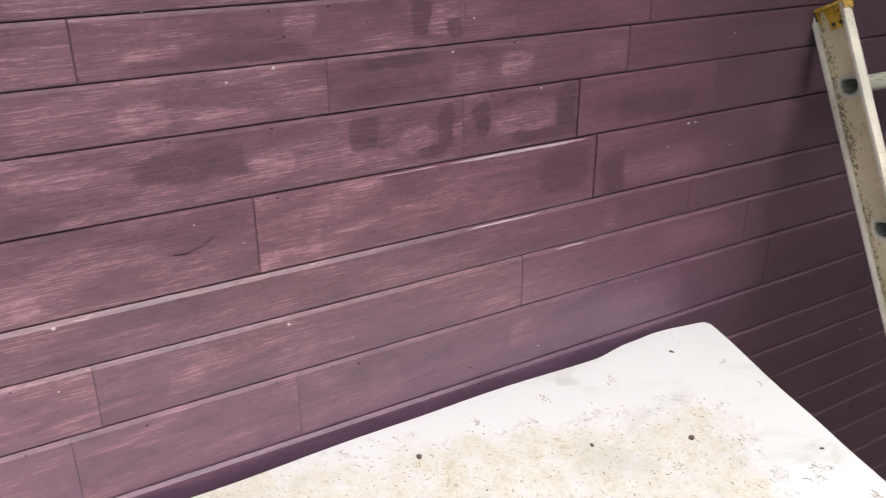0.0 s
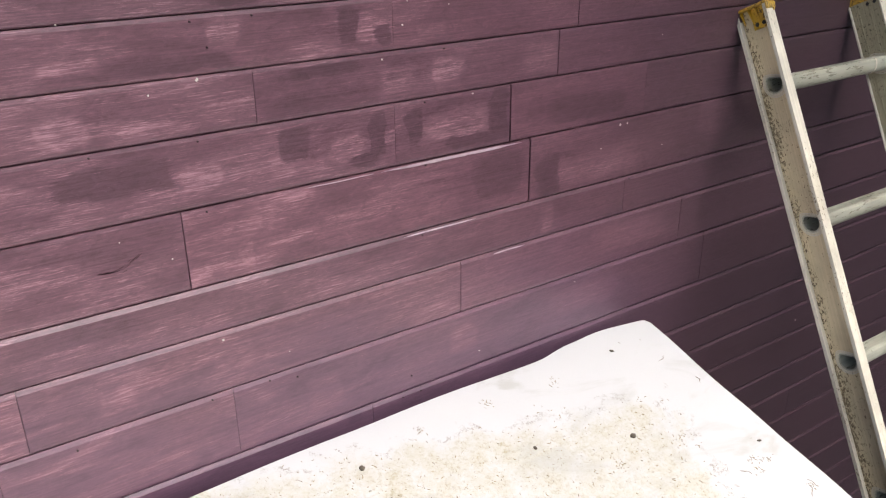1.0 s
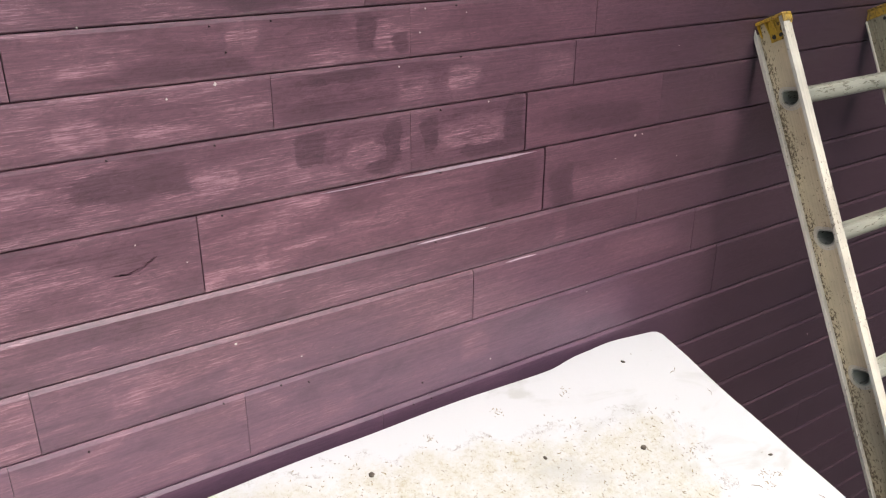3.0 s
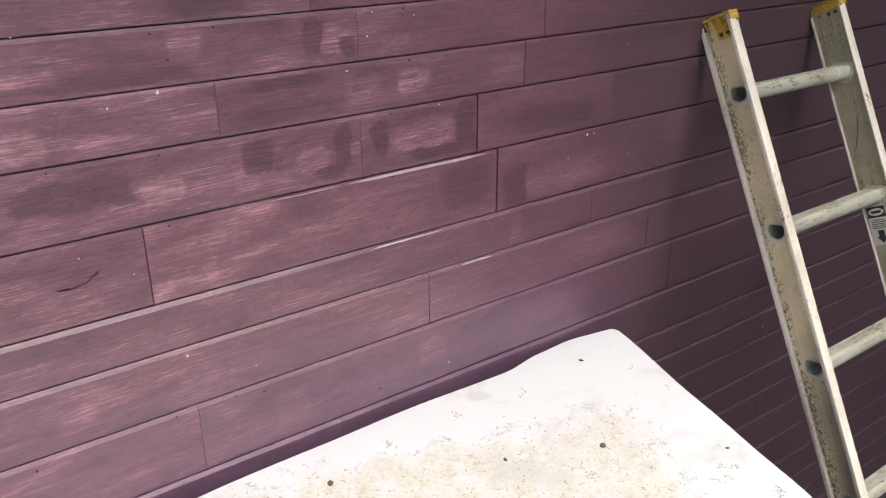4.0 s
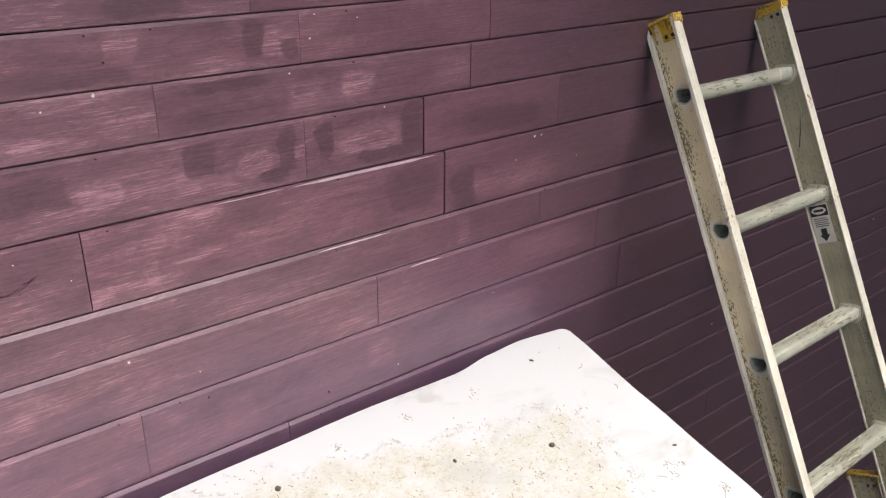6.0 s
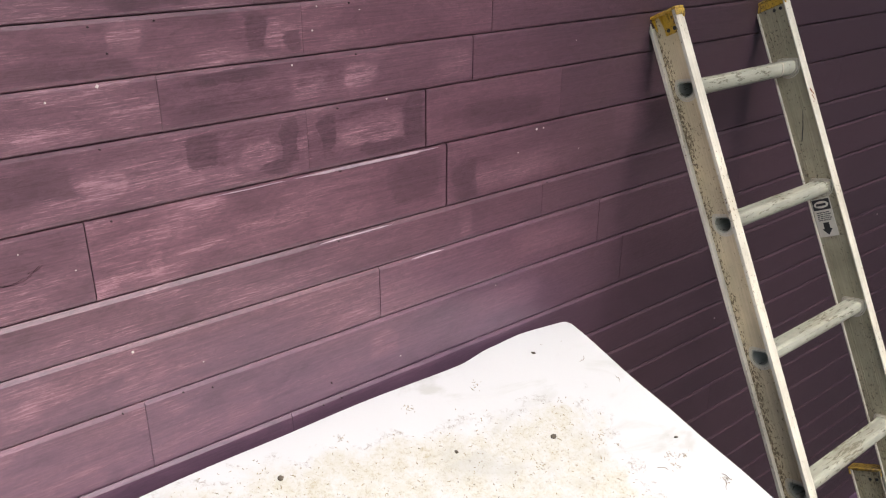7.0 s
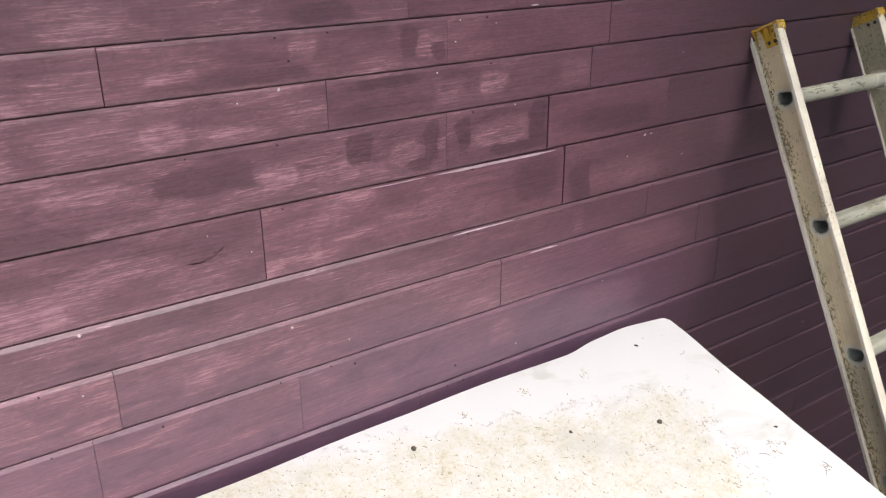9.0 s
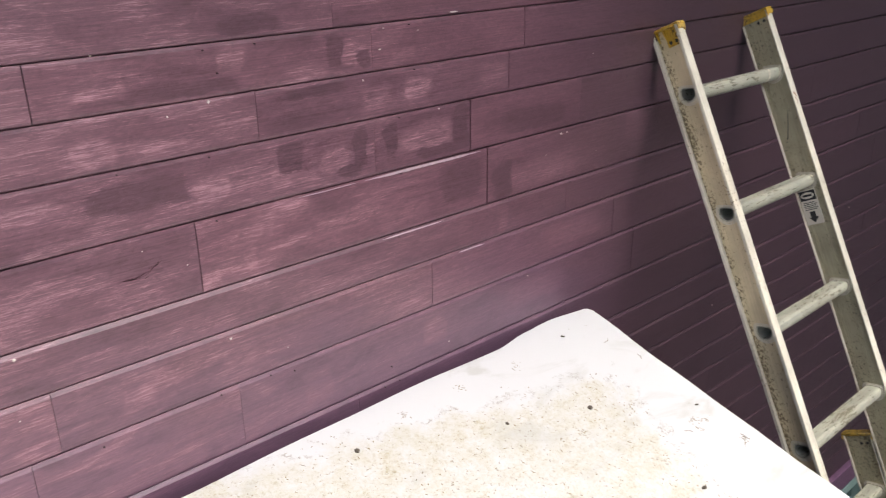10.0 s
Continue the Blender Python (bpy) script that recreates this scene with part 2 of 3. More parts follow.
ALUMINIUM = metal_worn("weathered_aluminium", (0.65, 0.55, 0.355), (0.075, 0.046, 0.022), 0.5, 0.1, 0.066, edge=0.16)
ALUMINIUM_RUNG = metal_worn("rung_aluminium", (0.44, 0.45, 0.37), (0.085, 0.085, 0.06), 0.42, 0.3, 0.11, lines=(6, 210, 210), blots=(34, 170, 170))
ALUMINIUM_GREY = metal_worn("grey_aluminium", (0.41, 0.375, 0.25), (0.06, 0.045, 0.028), 0.5, 0.15, 0.10)
FLANGE_BRIGHT = metal_worn("rubbed_aluminium", (0.66, 0.63, 0.525), (0.10, 0.07, 0.04), 0.45, 0.2, 0.06)
COLLAR = metal_worn("swaged_collar", (0.64, 0.60, 0.49), (0.05, 0.04, 0.03), 0.45, 0.2, 0.05)
YELLOW = metal_worn("yellow_plastic", (0.55, 0.33, 0.014), (0.05, 0.028, 0.010), 0.5, 0.0, 0.12)
RUST = plain("rust", (0.20, 0.085, 0.045), 0.85, 0, 0.3, 300)
BLACK = plain("black_print", (0.02, 0.02, 0.02), 0.6)
LABEL_WHITE = plain("label_paper", (0.62, 0.58, 0.48), 0.5, 0, 0.12, 40)
NAIL = plain("nail_head", (0.032, 0.017, 0.02), 0.6, 0.3, 0.3, 200)
CHIP = plain("bare_chip", (0.5, 0.45, 0.42), 0.8, 0, 0.15, 300)
BARE_EDGE = plain("worn_primer", (0.50, 0.41, 0.45), 0.7, 0, 0.25, 120, 0.4)
BLOCKER = plain("blocker_grey", (0.13, 0.13, 0.128), 0.8, 0, 0.2, 15)
GAP = plain("house_sheathing", (0.05, 0.03, 0.04), 0.9)
WOOD = plain("rough_timber", (0.21, 0.205, 0.20), 0.8, 0, 0.3, 30)
CONCRETE = plain("foundation_concrete", (0.27, 0.26, 0.25), 0.9, 0, 0.25, 25, 0.5)
AQUA = plain("pale_aqua_paint", (0.20, 0.30, 0.27), 0.5, 0, 0.12, 60)
PEBBLE = plain("dark_seed_husk", (0.08, 0.066, 0.048), 0.8, 0, 0.5, 300, 0.5)
TWIG = plain("dry_twig", (0.22, 0.18, 0.12), 0.85, 0, 0.3, 200)
SOIL = plain("soil_and_grit", (0.11, 0.11, 0.11), 0.95, 0, 0.5, 12, 0.6)
SOFFIT = plain("soffit_paint", (0.30, 0.20, 0.24), 0.7)

GLASS, gn, gl, gb = material("dark_window_glass", 0.05)
gb.inputs["Base Color"].default_value = (0.75, 0.85, 0.84, 1)
gb.inputs["Transmission Weight"].default_value = 1.0


def sheet_material():
    """White plastic roof sheet: clean at the edges, tan and grey dirt dried where the water stood."""
    m, n, l, b = material("white_plastic_sheet", 0.45)
    v = coords(n, l)
    add, mul = (lambda p, q: arith(n, l, "ADD", p, q)), (lambda p, q: arith(n, l, "MULTIPLY", p, q))
    where, gap = n.new("ShaderNodeSeparateXYZ"), n.new("ShaderNodeTexCoord")
    l.new(gap.outputs["Object"], where.inputs[0])
    x, y = where.outputs["X"], where.outputs["Y"]
    wob = arith(n, l, "SUBTRACT", noise_node(n, l, v, 13.0, 5, 0.62, 0.5), 0.5)
    # how far inside the dried puddle: its upper shore slopes away from the wall, its end lies short of the sheet's
    shore = arith(n, l, "SUBTRACT", add(mul(x, -PUDDLE[1]), PUDDLE[0]), y)
    end = mul(arith(n, l, "SUBTRACT", PUDDLE[2], add(x, mul(y, -0.25))), 0.6)
    inside = add(arith(n, l, "MINIMUM", shore, end), mul(wob, 0.16))
    puddle = step(n, l, inside, 0.0, 0.05)
    depth = step(n, l, inside, 0.42, 0.05)
    cloud = noise_node(n, l, v, 24.0, 5, 0.65, 0.3)
    speck = noise_node(n, l, v, 210.0, 4, 0.7)
    grit = noise_node(n, l, v, 130.0, 5, 0.75, 0.9)
    stain = mul(mul(puddle, add(mul(depth, 0.7), 0.3)), ramp(n, l, add(mul(cloud, 0.5), mul(grit, 0.5)), [(0.40, (0.10,)), (0.62, (0.64,))]))
    col = mix(n, l, stain, SHEET_WHITE, (0.44, 0.41, 0.262))
    col = mix(n, l, mul(step(n, l, add(mul(cloud, 0.7), mul(grit, 0.3)), 0.56, 0.72), mul(puddle, 0.6)), col, (0.33, 0.27, 0.16))
    gritty = mul(mul(puddle, ramp(n, l, cloud, [(0.35, (0.2,)), (0.6, (1,))])), ramp(n, l, grit, [(0.54, (0,)), (0.64, (0.9,))]))
    col = mix(n, l, mul(gritty, 0.38), col, (0.25, 0.21, 0.14))
    # grey tide mark along the shore
    rim = mul(mul(step(n, l, inside, -0.006, 0.004), step(n, l, inside, 0.016, 0.004)), ramp(n, l, grit, [(0.47, (0,)), (0.58, (0.8,))]))
    col = mix(n, l, mul(rim, ramp(n, l, cloud, [(0.46, (0,)), (0.60, (1,))])), col, (0.26, 0.24, 0.21))
    # faint scuffs and grey film outside it
    film = step(n, l, noise_node(n, l, coords(n, l, (5, 9, 5)), 1.0, 5, 0.6, 0.8), 0.52, 0.70)
    col = mix(n, l, mul(film, 0.6), col, (0.42, 0.43, 0.405))
    fleck = ramp(n, l, speck, [(0.62, (0,)), (0.68, (0.7,))])
    col = mix(n, l, mul(fleck, add(mul(puddle, 0.7), 0.08)), col, (0.22, 0.175, 0.105))
    l.new(col, b.inputs["Base Color"])
    bump(n, l, b, cloud, 0.1, 0.002)
    # thin enough to let some daylight through
    glow, both = n.new("ShaderNodeBsdfTranslucent"), n.new("ShaderNodeMixShader")
    l.new(col, glow.inputs["Color"])
    both.inputs[0].default_value = 0.16
    l.new(b.outputs[0], both.inputs[1]), l.new(glow.outputs[0], both.inputs[2])
    l.new(both.outputs[0], n["Material Output"].inputs["Surface"])
    return m


PUDDLE = (0.066, 0.200, 1.37)          # shore at x = 0, its slope, far end
SHEET_WHITE = (0.578, 0.592, 0.606)
SHEET = sheet_material()

FLECK, fn, fl, fb = material("dry_plant_flecks", 0.85)
geo = fn.new("ShaderNodeNewGeometry")
fl.new(ramp(fn, fl, geo.outputs["Random Per Island"], [(0.0, (0.09, 0.07, 0.045)), (0.12, (0.24, 0.185, 0.105)), (0.7, (0.32, 0.25, 0.13)), (1.0, (0.27, 0.26, 0.19))]), fb.inputs["Base Color"])


# ---------------------------------------------------------------- building blocks
def mesh_of(bm, name, mat, smooth=False):
    me = bpy.data.meshes.new(name)
    bmesh.ops.recalc_face_normals(bm, faces=bm.faces)
    bm.to_mesh(me)
    bm.free()
    if smooth:
        for p in me.polygons:
            p.use_smooth = True
    me.materials.append(mat)
    return me


def part(name, bm, mat, parent=None, label="", smooth=False):
    ob = new(name, mesh_of(bm, name, mat, smooth))
    ob.parent = parent
    return tagged(ob, label)


def box(bm, x0, x1, y0, y1, z0, z1, bevel=0.0):
    made = bmesh.ops.create_cube(bm, size=1.0)["verts"]
    for v in made:
        v.co = Vector(((x0 + x1) / 2 + v.co.x * (x1 - x0), (y0 + y1) / 2 + v.co.y * (y1 - y0), (z0 + z1) / 2 + v.co.z * (z1 - z0)))
    if bevel:
        edges = list({e for v in made for e in v.link_edges})
        bmesh.ops.bevel(bm, geom=edges, offset=bevel, segments=2, affect="EDGES", profile=0.5)
    return bm


def extrude(bm, profile, a, b, to):
    """A solid from a closed outline, between two values; to(p, q, value) gives the place."""
    rings = [[bm.verts.new(to(p, q, v)) for p, q in profile] for v in (a, b)]
    n = len(profile)
    for i in range(n):
        bm.faces.new((rings[0][i], rings[0][(i + 1) % n], rings[1][(i + 1) % n], rings[1][i]))
    bm.faces.new(rings[0]), bm.faces.new(rings[1])
    return bm


# ---------------------------------------------------------------- ground, house
GROUND_Z = -1.6
bm = bmesh.new()
bmesh.ops.create_grid(bm, x_segments=40, y_segments=40, size=400)
for v in bm.verts:
    v.co.z = GROUND_Z
tagged(part("ground", bm, SOIL), "grey soil and grit beside the house", "ground", kind="structure")

X0, X1 = -3.0, 3.95
WALL_TOP = 3.1
SKIRT_TOP, SKIRT_LOW = -0.595, -0.71
WIN = (3.02, 3.82, -1.25, -0.74)

bm = bmesh.new()
box(bm, X0, X1, 0.014, 0.20, SKIRT_LOW, WALL_TOP)
wall = tagged(part("wall_north", bm, GAP), "house wall clad in purple-painted horizontal boards", "wall", kind="structure")

bm = bmesh.new()
box(bm, X0, WIN[0], 0.0, 0.20, GROUND_Z - 0.2, SKIRT_LOW - 0.002)
box(bm, WIN[1], X1, 0.0, 0.20, GROUND_Z - 0.2, SKIRT_LOW - 0.002)
box(bm, WIN[0], WIN[1], 0.0, 0.20, GROUND_Z - 0.2, WIN[2])
box(bm, WIN[0], WIN[1], 0.0, 0.20, WIN[3], SKIRT_LOW - 0.002)
tagged(part("foundation_wall", bm, CONCRETE), "grey concrete foundation wall under purple boards", "wall", kind="structure")
bm = bmesh.new()
box(bm, X0, X1, -0.022, 0.012, SKIRT_LOW, SKIRT_TOP, 0.004)
tagged(part("trim", bm, PURPLE_TRIM), "lighter purple skirt board along the wall's foot", "trim", kind="structure")

# unseen overhang, added to darken the upper boards
bm = bmesh.new()
box(bm, X0, X1, -1.05, 0.6, WALL_TOP, WALL_TOP + 0.14)
tagged(part("shade_soffit", bm, SOFFIT), "unseen painted soffit added to shade the upper wall", "soffit", kind="structure")
# unseen tall wall, added to keep sun and sky off the right part
bm = bmesh.new()
box(bm, 3.95, 4.15, -6.0, -0.012, GROUND_Z - 0.2, 10.0)
tagged(part("blocker_wall_east", bm, BLOCKER), "unseen plain dark grey wall added to shade the right part", "wall", kind="structure")
# unseen wall behind the camera, added to cut low sky light and reflections
bm = bmesh.new()
box(bm, -9.0, 4.15, -6.3, -6.1, GROUND_Z - 0.2, 3.6)
tagged(part("blocker_wall_south", bm, BLOCKER), "unseen plain dark wall added to block the low sky", "wall", kind="structure")

# basement window
bm = bmesh.new()
box(bm, WIN[0], WIN[1], 0.21, 0.215, WIN[2], WIN[3])
window = tagged(part("window_1", bm, GAP), "small basement window with pale aqua frame", "window", kind="structure")
for name, x0, x1, z0, z1 in (("frame_stile", WIN[0], WIN[0] + 0.05, WIN[2], WIN[3]), ("frame_stile", WIN[1] - 0.05, WIN[1], WIN[2], WIN[3]),
                             ("frame_rail", WIN[0] + 0.05, WIN[1] - 0.05, WIN[3] - 0.05, WIN[3]), ("frame_rail", WIN[0] + 0.05, WIN[1] - 0.05, WIN[2], WIN[2] + 0.05)):
    part(name, box(bmesh.new(), x0, x1, -0.012, 0.06, z0, z1, 0.003), AQUA, window)
pane = part("pane", box(bmesh.new(), WIN[0] + 0.05, WIN[1] - 0.05, 0.028, 0.032, WIN[2] + 0.05, WIN[3] - 0.05), GLASS, window)

# ---------------------------------------------------------------- the white roof sheet and the frame that carries it
SX0, SX1, SY0, SY1 = -1.6, 1.452, -1.55, -0.036


# the wavy edge beside the wall: place along the wall, distance from it
EDGE = [(-1.6, -0.034), (0.30, -0.030), (0.67, -0.0235), (0.90, -0.0215), (1.12, -0.0265), (1.22, -0.0150), (1.30, -0.0120), (1.43, -0.0225), (1.46, -0.030)]


def edge_y(x):
    for (xa, ya), (xb, yb) in zip(EDGE, EDGE[1:]):
        if x <= xb:
            t = max(0.0, (x - xa) / (xb - xa))
            return ya + (yb - ya) * t * t * (3 - 2 * t)
    return EDGE[-1][1]


def sheet_z(x, y):
    z = 0.938 - 0.005 * x + 0.2617 * y
    z += 0.0100 * math.exp(-((y - SY1) / 0.12) ** 2)
    z -= 0.0035 * math.exp(-((x - SX1) / 0.03) ** 2 - ((y - SY1) / 0.05) ** 2)
    return z + 0.0025 * noise.noise(Vector((x * 4, y * 4, 0.3)))


def build_sheet():
    bm = bmesh.new()
    nx, ny, thick = 120, 80, 0.005
    top, low = {}, {}
    for i in range(nx + 1):
        for j in range(ny + 1):
            x, y = SX1 - (SX1 - SX0) * (1 - i / nx) ** 1.6, SY1 - (SY1 - SY0) * (1 - j / ny) ** 1.7
            cut = max(0.0, (x - SX1) + (y - SY1) + 0.008)     # the corner is worn off
            x, y = x - cut * 0.55, y - cut * 0.55
            y += (edge_y(x) - SY1) * max(0.0, 1 + (y - SY1) / 0.25)
            x += 0.003 * noise.noise(Vector((0.5, y * 9, 1))) * (i == nx)
            z = sheet_z(x, y)
            top[i, j] = bm.verts.new((x, y, z))
            low[i, j] = bm.verts.new((x, y, z - thick))
    for i in range(nx):
        for j in range(ny):
            for g in (top, low):
                bm.faces.new((g[i, j], g[i + 1, j], g[i + 1, j + 1], g[i, j + 1]))
    ring = [(i, 0) for i in range(nx)] + [(nx, j) for j in range(ny)] + [(i, ny) for i in range(nx, 0, -1)] + [(0, j) for j in range(ny, 0, -1)]
    for a, b in zip(ring, ring[1:] + ring[:1]):
        bm.faces.new((top[a], top[b], low[b], low[a]))
    return tagged(part("roof_sheet", bm, SHEET, smooth=False), "dirty white plastic sheet lying as a low roof against the wall", "roof sheet")


roof_sheet = build_sheet()

frame_thing = tagged(new("roof_frame"), "unseen grey timber frame carrying the white sheet, with added light-blocking panels", "timber frame")
frame_thing.location = (0.3, -0.5, GROUND_Z)


def beam(name, verts_from):
    bm = bmesh.new()
    verts_from(bm)
    bmesh.ops.translate(bm, vec=-frame_thing.location, verts=bm.verts)
    return part(name, bm, WOOD, frame_thing)


for x in (-1.3, -0.1, 1.2):
    zs = [(y, 0.938 - 0.005 * x + 0.2617 * y - 0.012) for y in (-1.5, -0.2)]
    beam("rafter", lambda bm: extrude(bm, [(zs[0][0], zs[0][1]), (zs[1][0], zs[1][1]), (zs[1][0], zs[1][1] - 0.07), (zs[0][0], zs[0][1] - 0.07)], x, x + 0.045, lambda p, q, v: (v, p, q)))
    for y in (-1.40, -0.28):
        beam("post", lambda bm: box(bm, x + 0.047, x + 0.117, y - 0.035, y + 0.035, GROUND_Z, 0.938 + 0.2617 * (y - 0.035) - 0.03, 0.003))

# unseen panels, added to keep light out of the gap behind the sheet
for x in (-1.5, 1.37):
    beam("side_panel", lambda bm: extrude(bm, [(-1.48, GROUND_Z), (-0.05, GROUND_Z), (-0.05, 0.90), (-1.48, 0.526)], x, x + 0.02, lambda p, q, v: (v, p, q)))
beam("front_panel", lambda bm: box(bm, -1.5, 1.39, -1.52, -1.50, GROUND_Z, 0.515))

# ---------------------------------------------------------------- extension ladder
LEAN = -26.84            # degrees about x
UP, OUT = Vector((0, 0.4515, 0.8922)), Vector((0, -0.8922, 0.4515))
TOP_RUNG = Vector((1.694, -0.102, 1.455))
FOOT_S = 3.42
WIDTH, FLANGE, WEB = 0.401, 0.020, 0.0028
Y_FRONT, Y_REAR = -0.036, 0.042
INNER = 0.006
PITCH = 0.3048

ladder = tagged(new("extension_ladder"), "worn aluminium two-section extension ladder leaning on the purple wall", "ladder")
ladder.matrix_world = Matrix.Translation(TOP_RUNG - UP * FOOT_S) @ pose(0, 0, 0, LEAN)


def d_outline(scale=1.0, count=48, fluted=False):
    """The rung's section in the rail's plane: flat on top, round below, flat tilted forwards."""
    pts = []
    c, s = math.cos(radians(15)), math.sin(radians(15))
    for i in range(count):
        a = 2 * math.pi * i / count
        ca, sa = math.cos(a), math.sin(a)
        if sa > 0:
            y, z = 0.0215 * math.copysign(abs(ca) ** 0.42, ca), 0.0140 * abs(sa) ** 0.42
            if fluted and abs(ca) < 0.8 and i % 2:
                z -= 0.0009
        else:
            y, z = 0.0215 * ca, 0.0215 * sa
        y, z = y * scale, z * scale
        pts.append((y * c - z * s, y * s + z * c))
    return pts


def build_rail(parent, x_web, side, z_low, z_top, rungs, y_shift):
    """A C-shaped rail, flanges away from the rungs; side is -1 or +1. Its web has a hole for each rung."""
    bm = bmesh.new()
    y0, y1 = Y_FRONT + y_shift, Y_REAR + y_shift
    hole = d_outline()
    for x in (x_web, x_web + side * WEB):
        vert = lambda y, z: bm.verts.new((x, y, z))
        edges = [z_low]
        for zr in rungs:
            edges += [zr - 0.034, zr + 0.034]
            cy = y_shift
            pts = [(cy + p, zr + q) for p, q in hole]
            rim, hit = [], []
            for p, q in pts:
                dy, dz = p - cy, q - zr
                ts = []
                ts.append(((y1 - cy) / dy) if dy > 1e-9 else ((y0 - cy) / dy) if dy < -1e-9 else 1e9)
                ts.append(0.034 / abs(dz) if abs(dz) > 1e-9 else 1e9)
                t = min(ts)
                hit.append(0 if ts[0] < ts[1] else 1)
                rim.append((cy + dy * t, zr + dz * t))
            vi, vo = [vert(*p) for p in pts], [vert(*p) for p in rim]
            for i in range(len(pts)):
                j = (i + 1) % len(pts)
                bm.faces.new((vi[i], vi[j], vo[j], vo[i]))
                if hit[i] != hit[j]:
                    ky = y1 if (rim[i][0] + rim[j][0]) / 2 > cy else y0
                    kz = zr + 0.034 if (rim[i][1] + rim[j][1]) / 2 > zr else zr - 0.034
                    bm.faces.new((vo[i], vo[j], vert(ky, kz)))
        edges = sorted(edges + [z_top])
        for a, b in zip(edges[0::2], edges[1::2]):
            bm.faces.new([vert(y0, a), vert(y1, a), vert(y1, b), vert(y0, b)])
    # flanges with a small lip
    flat = set(bm.faces)
    xo = x_web + side * FLANGE
    xa, xb = sorted((x_web - side * INNER, xo))
    box(bm, xa, xb, y0 - 0.0005, y0 + 0.003, z_low, z_top, 0.0008)
    box(bm, xa, xb, y1 - 0.003, y1 + 0.0005, z_low, z_top, 0.0008)
    la, lb = sorted((xo, xo - side * 0.0035))
    box(bm, la, lb, y0 + 0.003, y0 + 0.008, z_low, z_top, 0.0008)
    box(bm, la, lb, y1 - 0.008, y1 - 0.003, z_low, z_top, 0.0008)
    for f in bm.faces:
        f.material_index = 0 if f in flat else 1
    # two ribs drawn along the inner face
    ra, rb = sorted((x_web - side * 0.0011, x_web + side * 0.001))
    for y in (y0 + 0.025, y0 + 0.030, y1 - 0.020, y1 - 0.014):
        cuts = sorted([z_low] + [zr + k for zr in rungs for k in (-0.028, 0.024)] + [z_top])
        for a, b in zip(cuts[0::2], cuts[1::2]):
            box(bm, ra, rb, y - 0.0007, y + 0.0007, a, b)
    # the right-hand rail is greyer and darker than the left
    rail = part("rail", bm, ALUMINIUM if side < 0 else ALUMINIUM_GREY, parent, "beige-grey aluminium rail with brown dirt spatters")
    rail.data.materials.append(FLANGE_BRIGHT)
    return rail


def ring_prism(bm, inner, outer, x0, x1):
    """A tube with a wall between two outlines of equal count."""
    loops = []
    for x in (x0, x1):
        loops.append(([bm.verts.new((x, y, z)) for y, z in inner], [bm.verts.new((x, y, z)) for y, z in outer]))
    n = len(inner)
    (i0, o0), (i1, o1) = loops
    for k in range(n):
        m = (k + 1) % n
        bm.faces.new((i0[k], i0[m], i1[m], i1[k]))
        bm.faces.new((o0[k], o0[m], o1[m], o1[k]))
        bm.faces.new((i0[k], i0[m], o0[m], o0[k]))
        bm.faces.new((i1[k], i1[m], o1[m], o1[k]))
    return bm


def shifted(pts, y, z):
    return [(p + y, q + z) for p, q in pts]


def build_rung(parent, xl, xr, z, y):
    rung = part("rung", ring_prism(bmesh.new(), shifted(d_outline(0.86), y, z), shifted(d_outline(1.0, fluted=True), y, z), xl - 0.006, xr + 0.006), ALUMINIUM_RUNG, parent)
    for x0, x1 in ((xl - 0.0050, xl - 0.0028), (xl + 0.0002, xl + 0.006), (xr - 0.006, xr - 0.0002), (xr + 0.0028, xr + 0.0055)):
        part("collar", ring_prism(bmesh.new(), shifted(d_outline(1.005), y, z), shifted(d_outline(1.20), y, z), x0, x1), COLLAR, rung)
        thin = (x1 - 0.0012, x1) if x0 < xl else (x0, x0 + 0.0012) if x0 > xr else (x0, x0 + 0.0014) if x0 < (xl + xr) / 2 else (x1 - 0.0014, x1)
        part("washer", ring_prism(bmesh.new(), shifted(d_outline(1.26), y, z), shifted(d_outline(1.40), y, z), *thin), COLLAR, rung)
    return rung


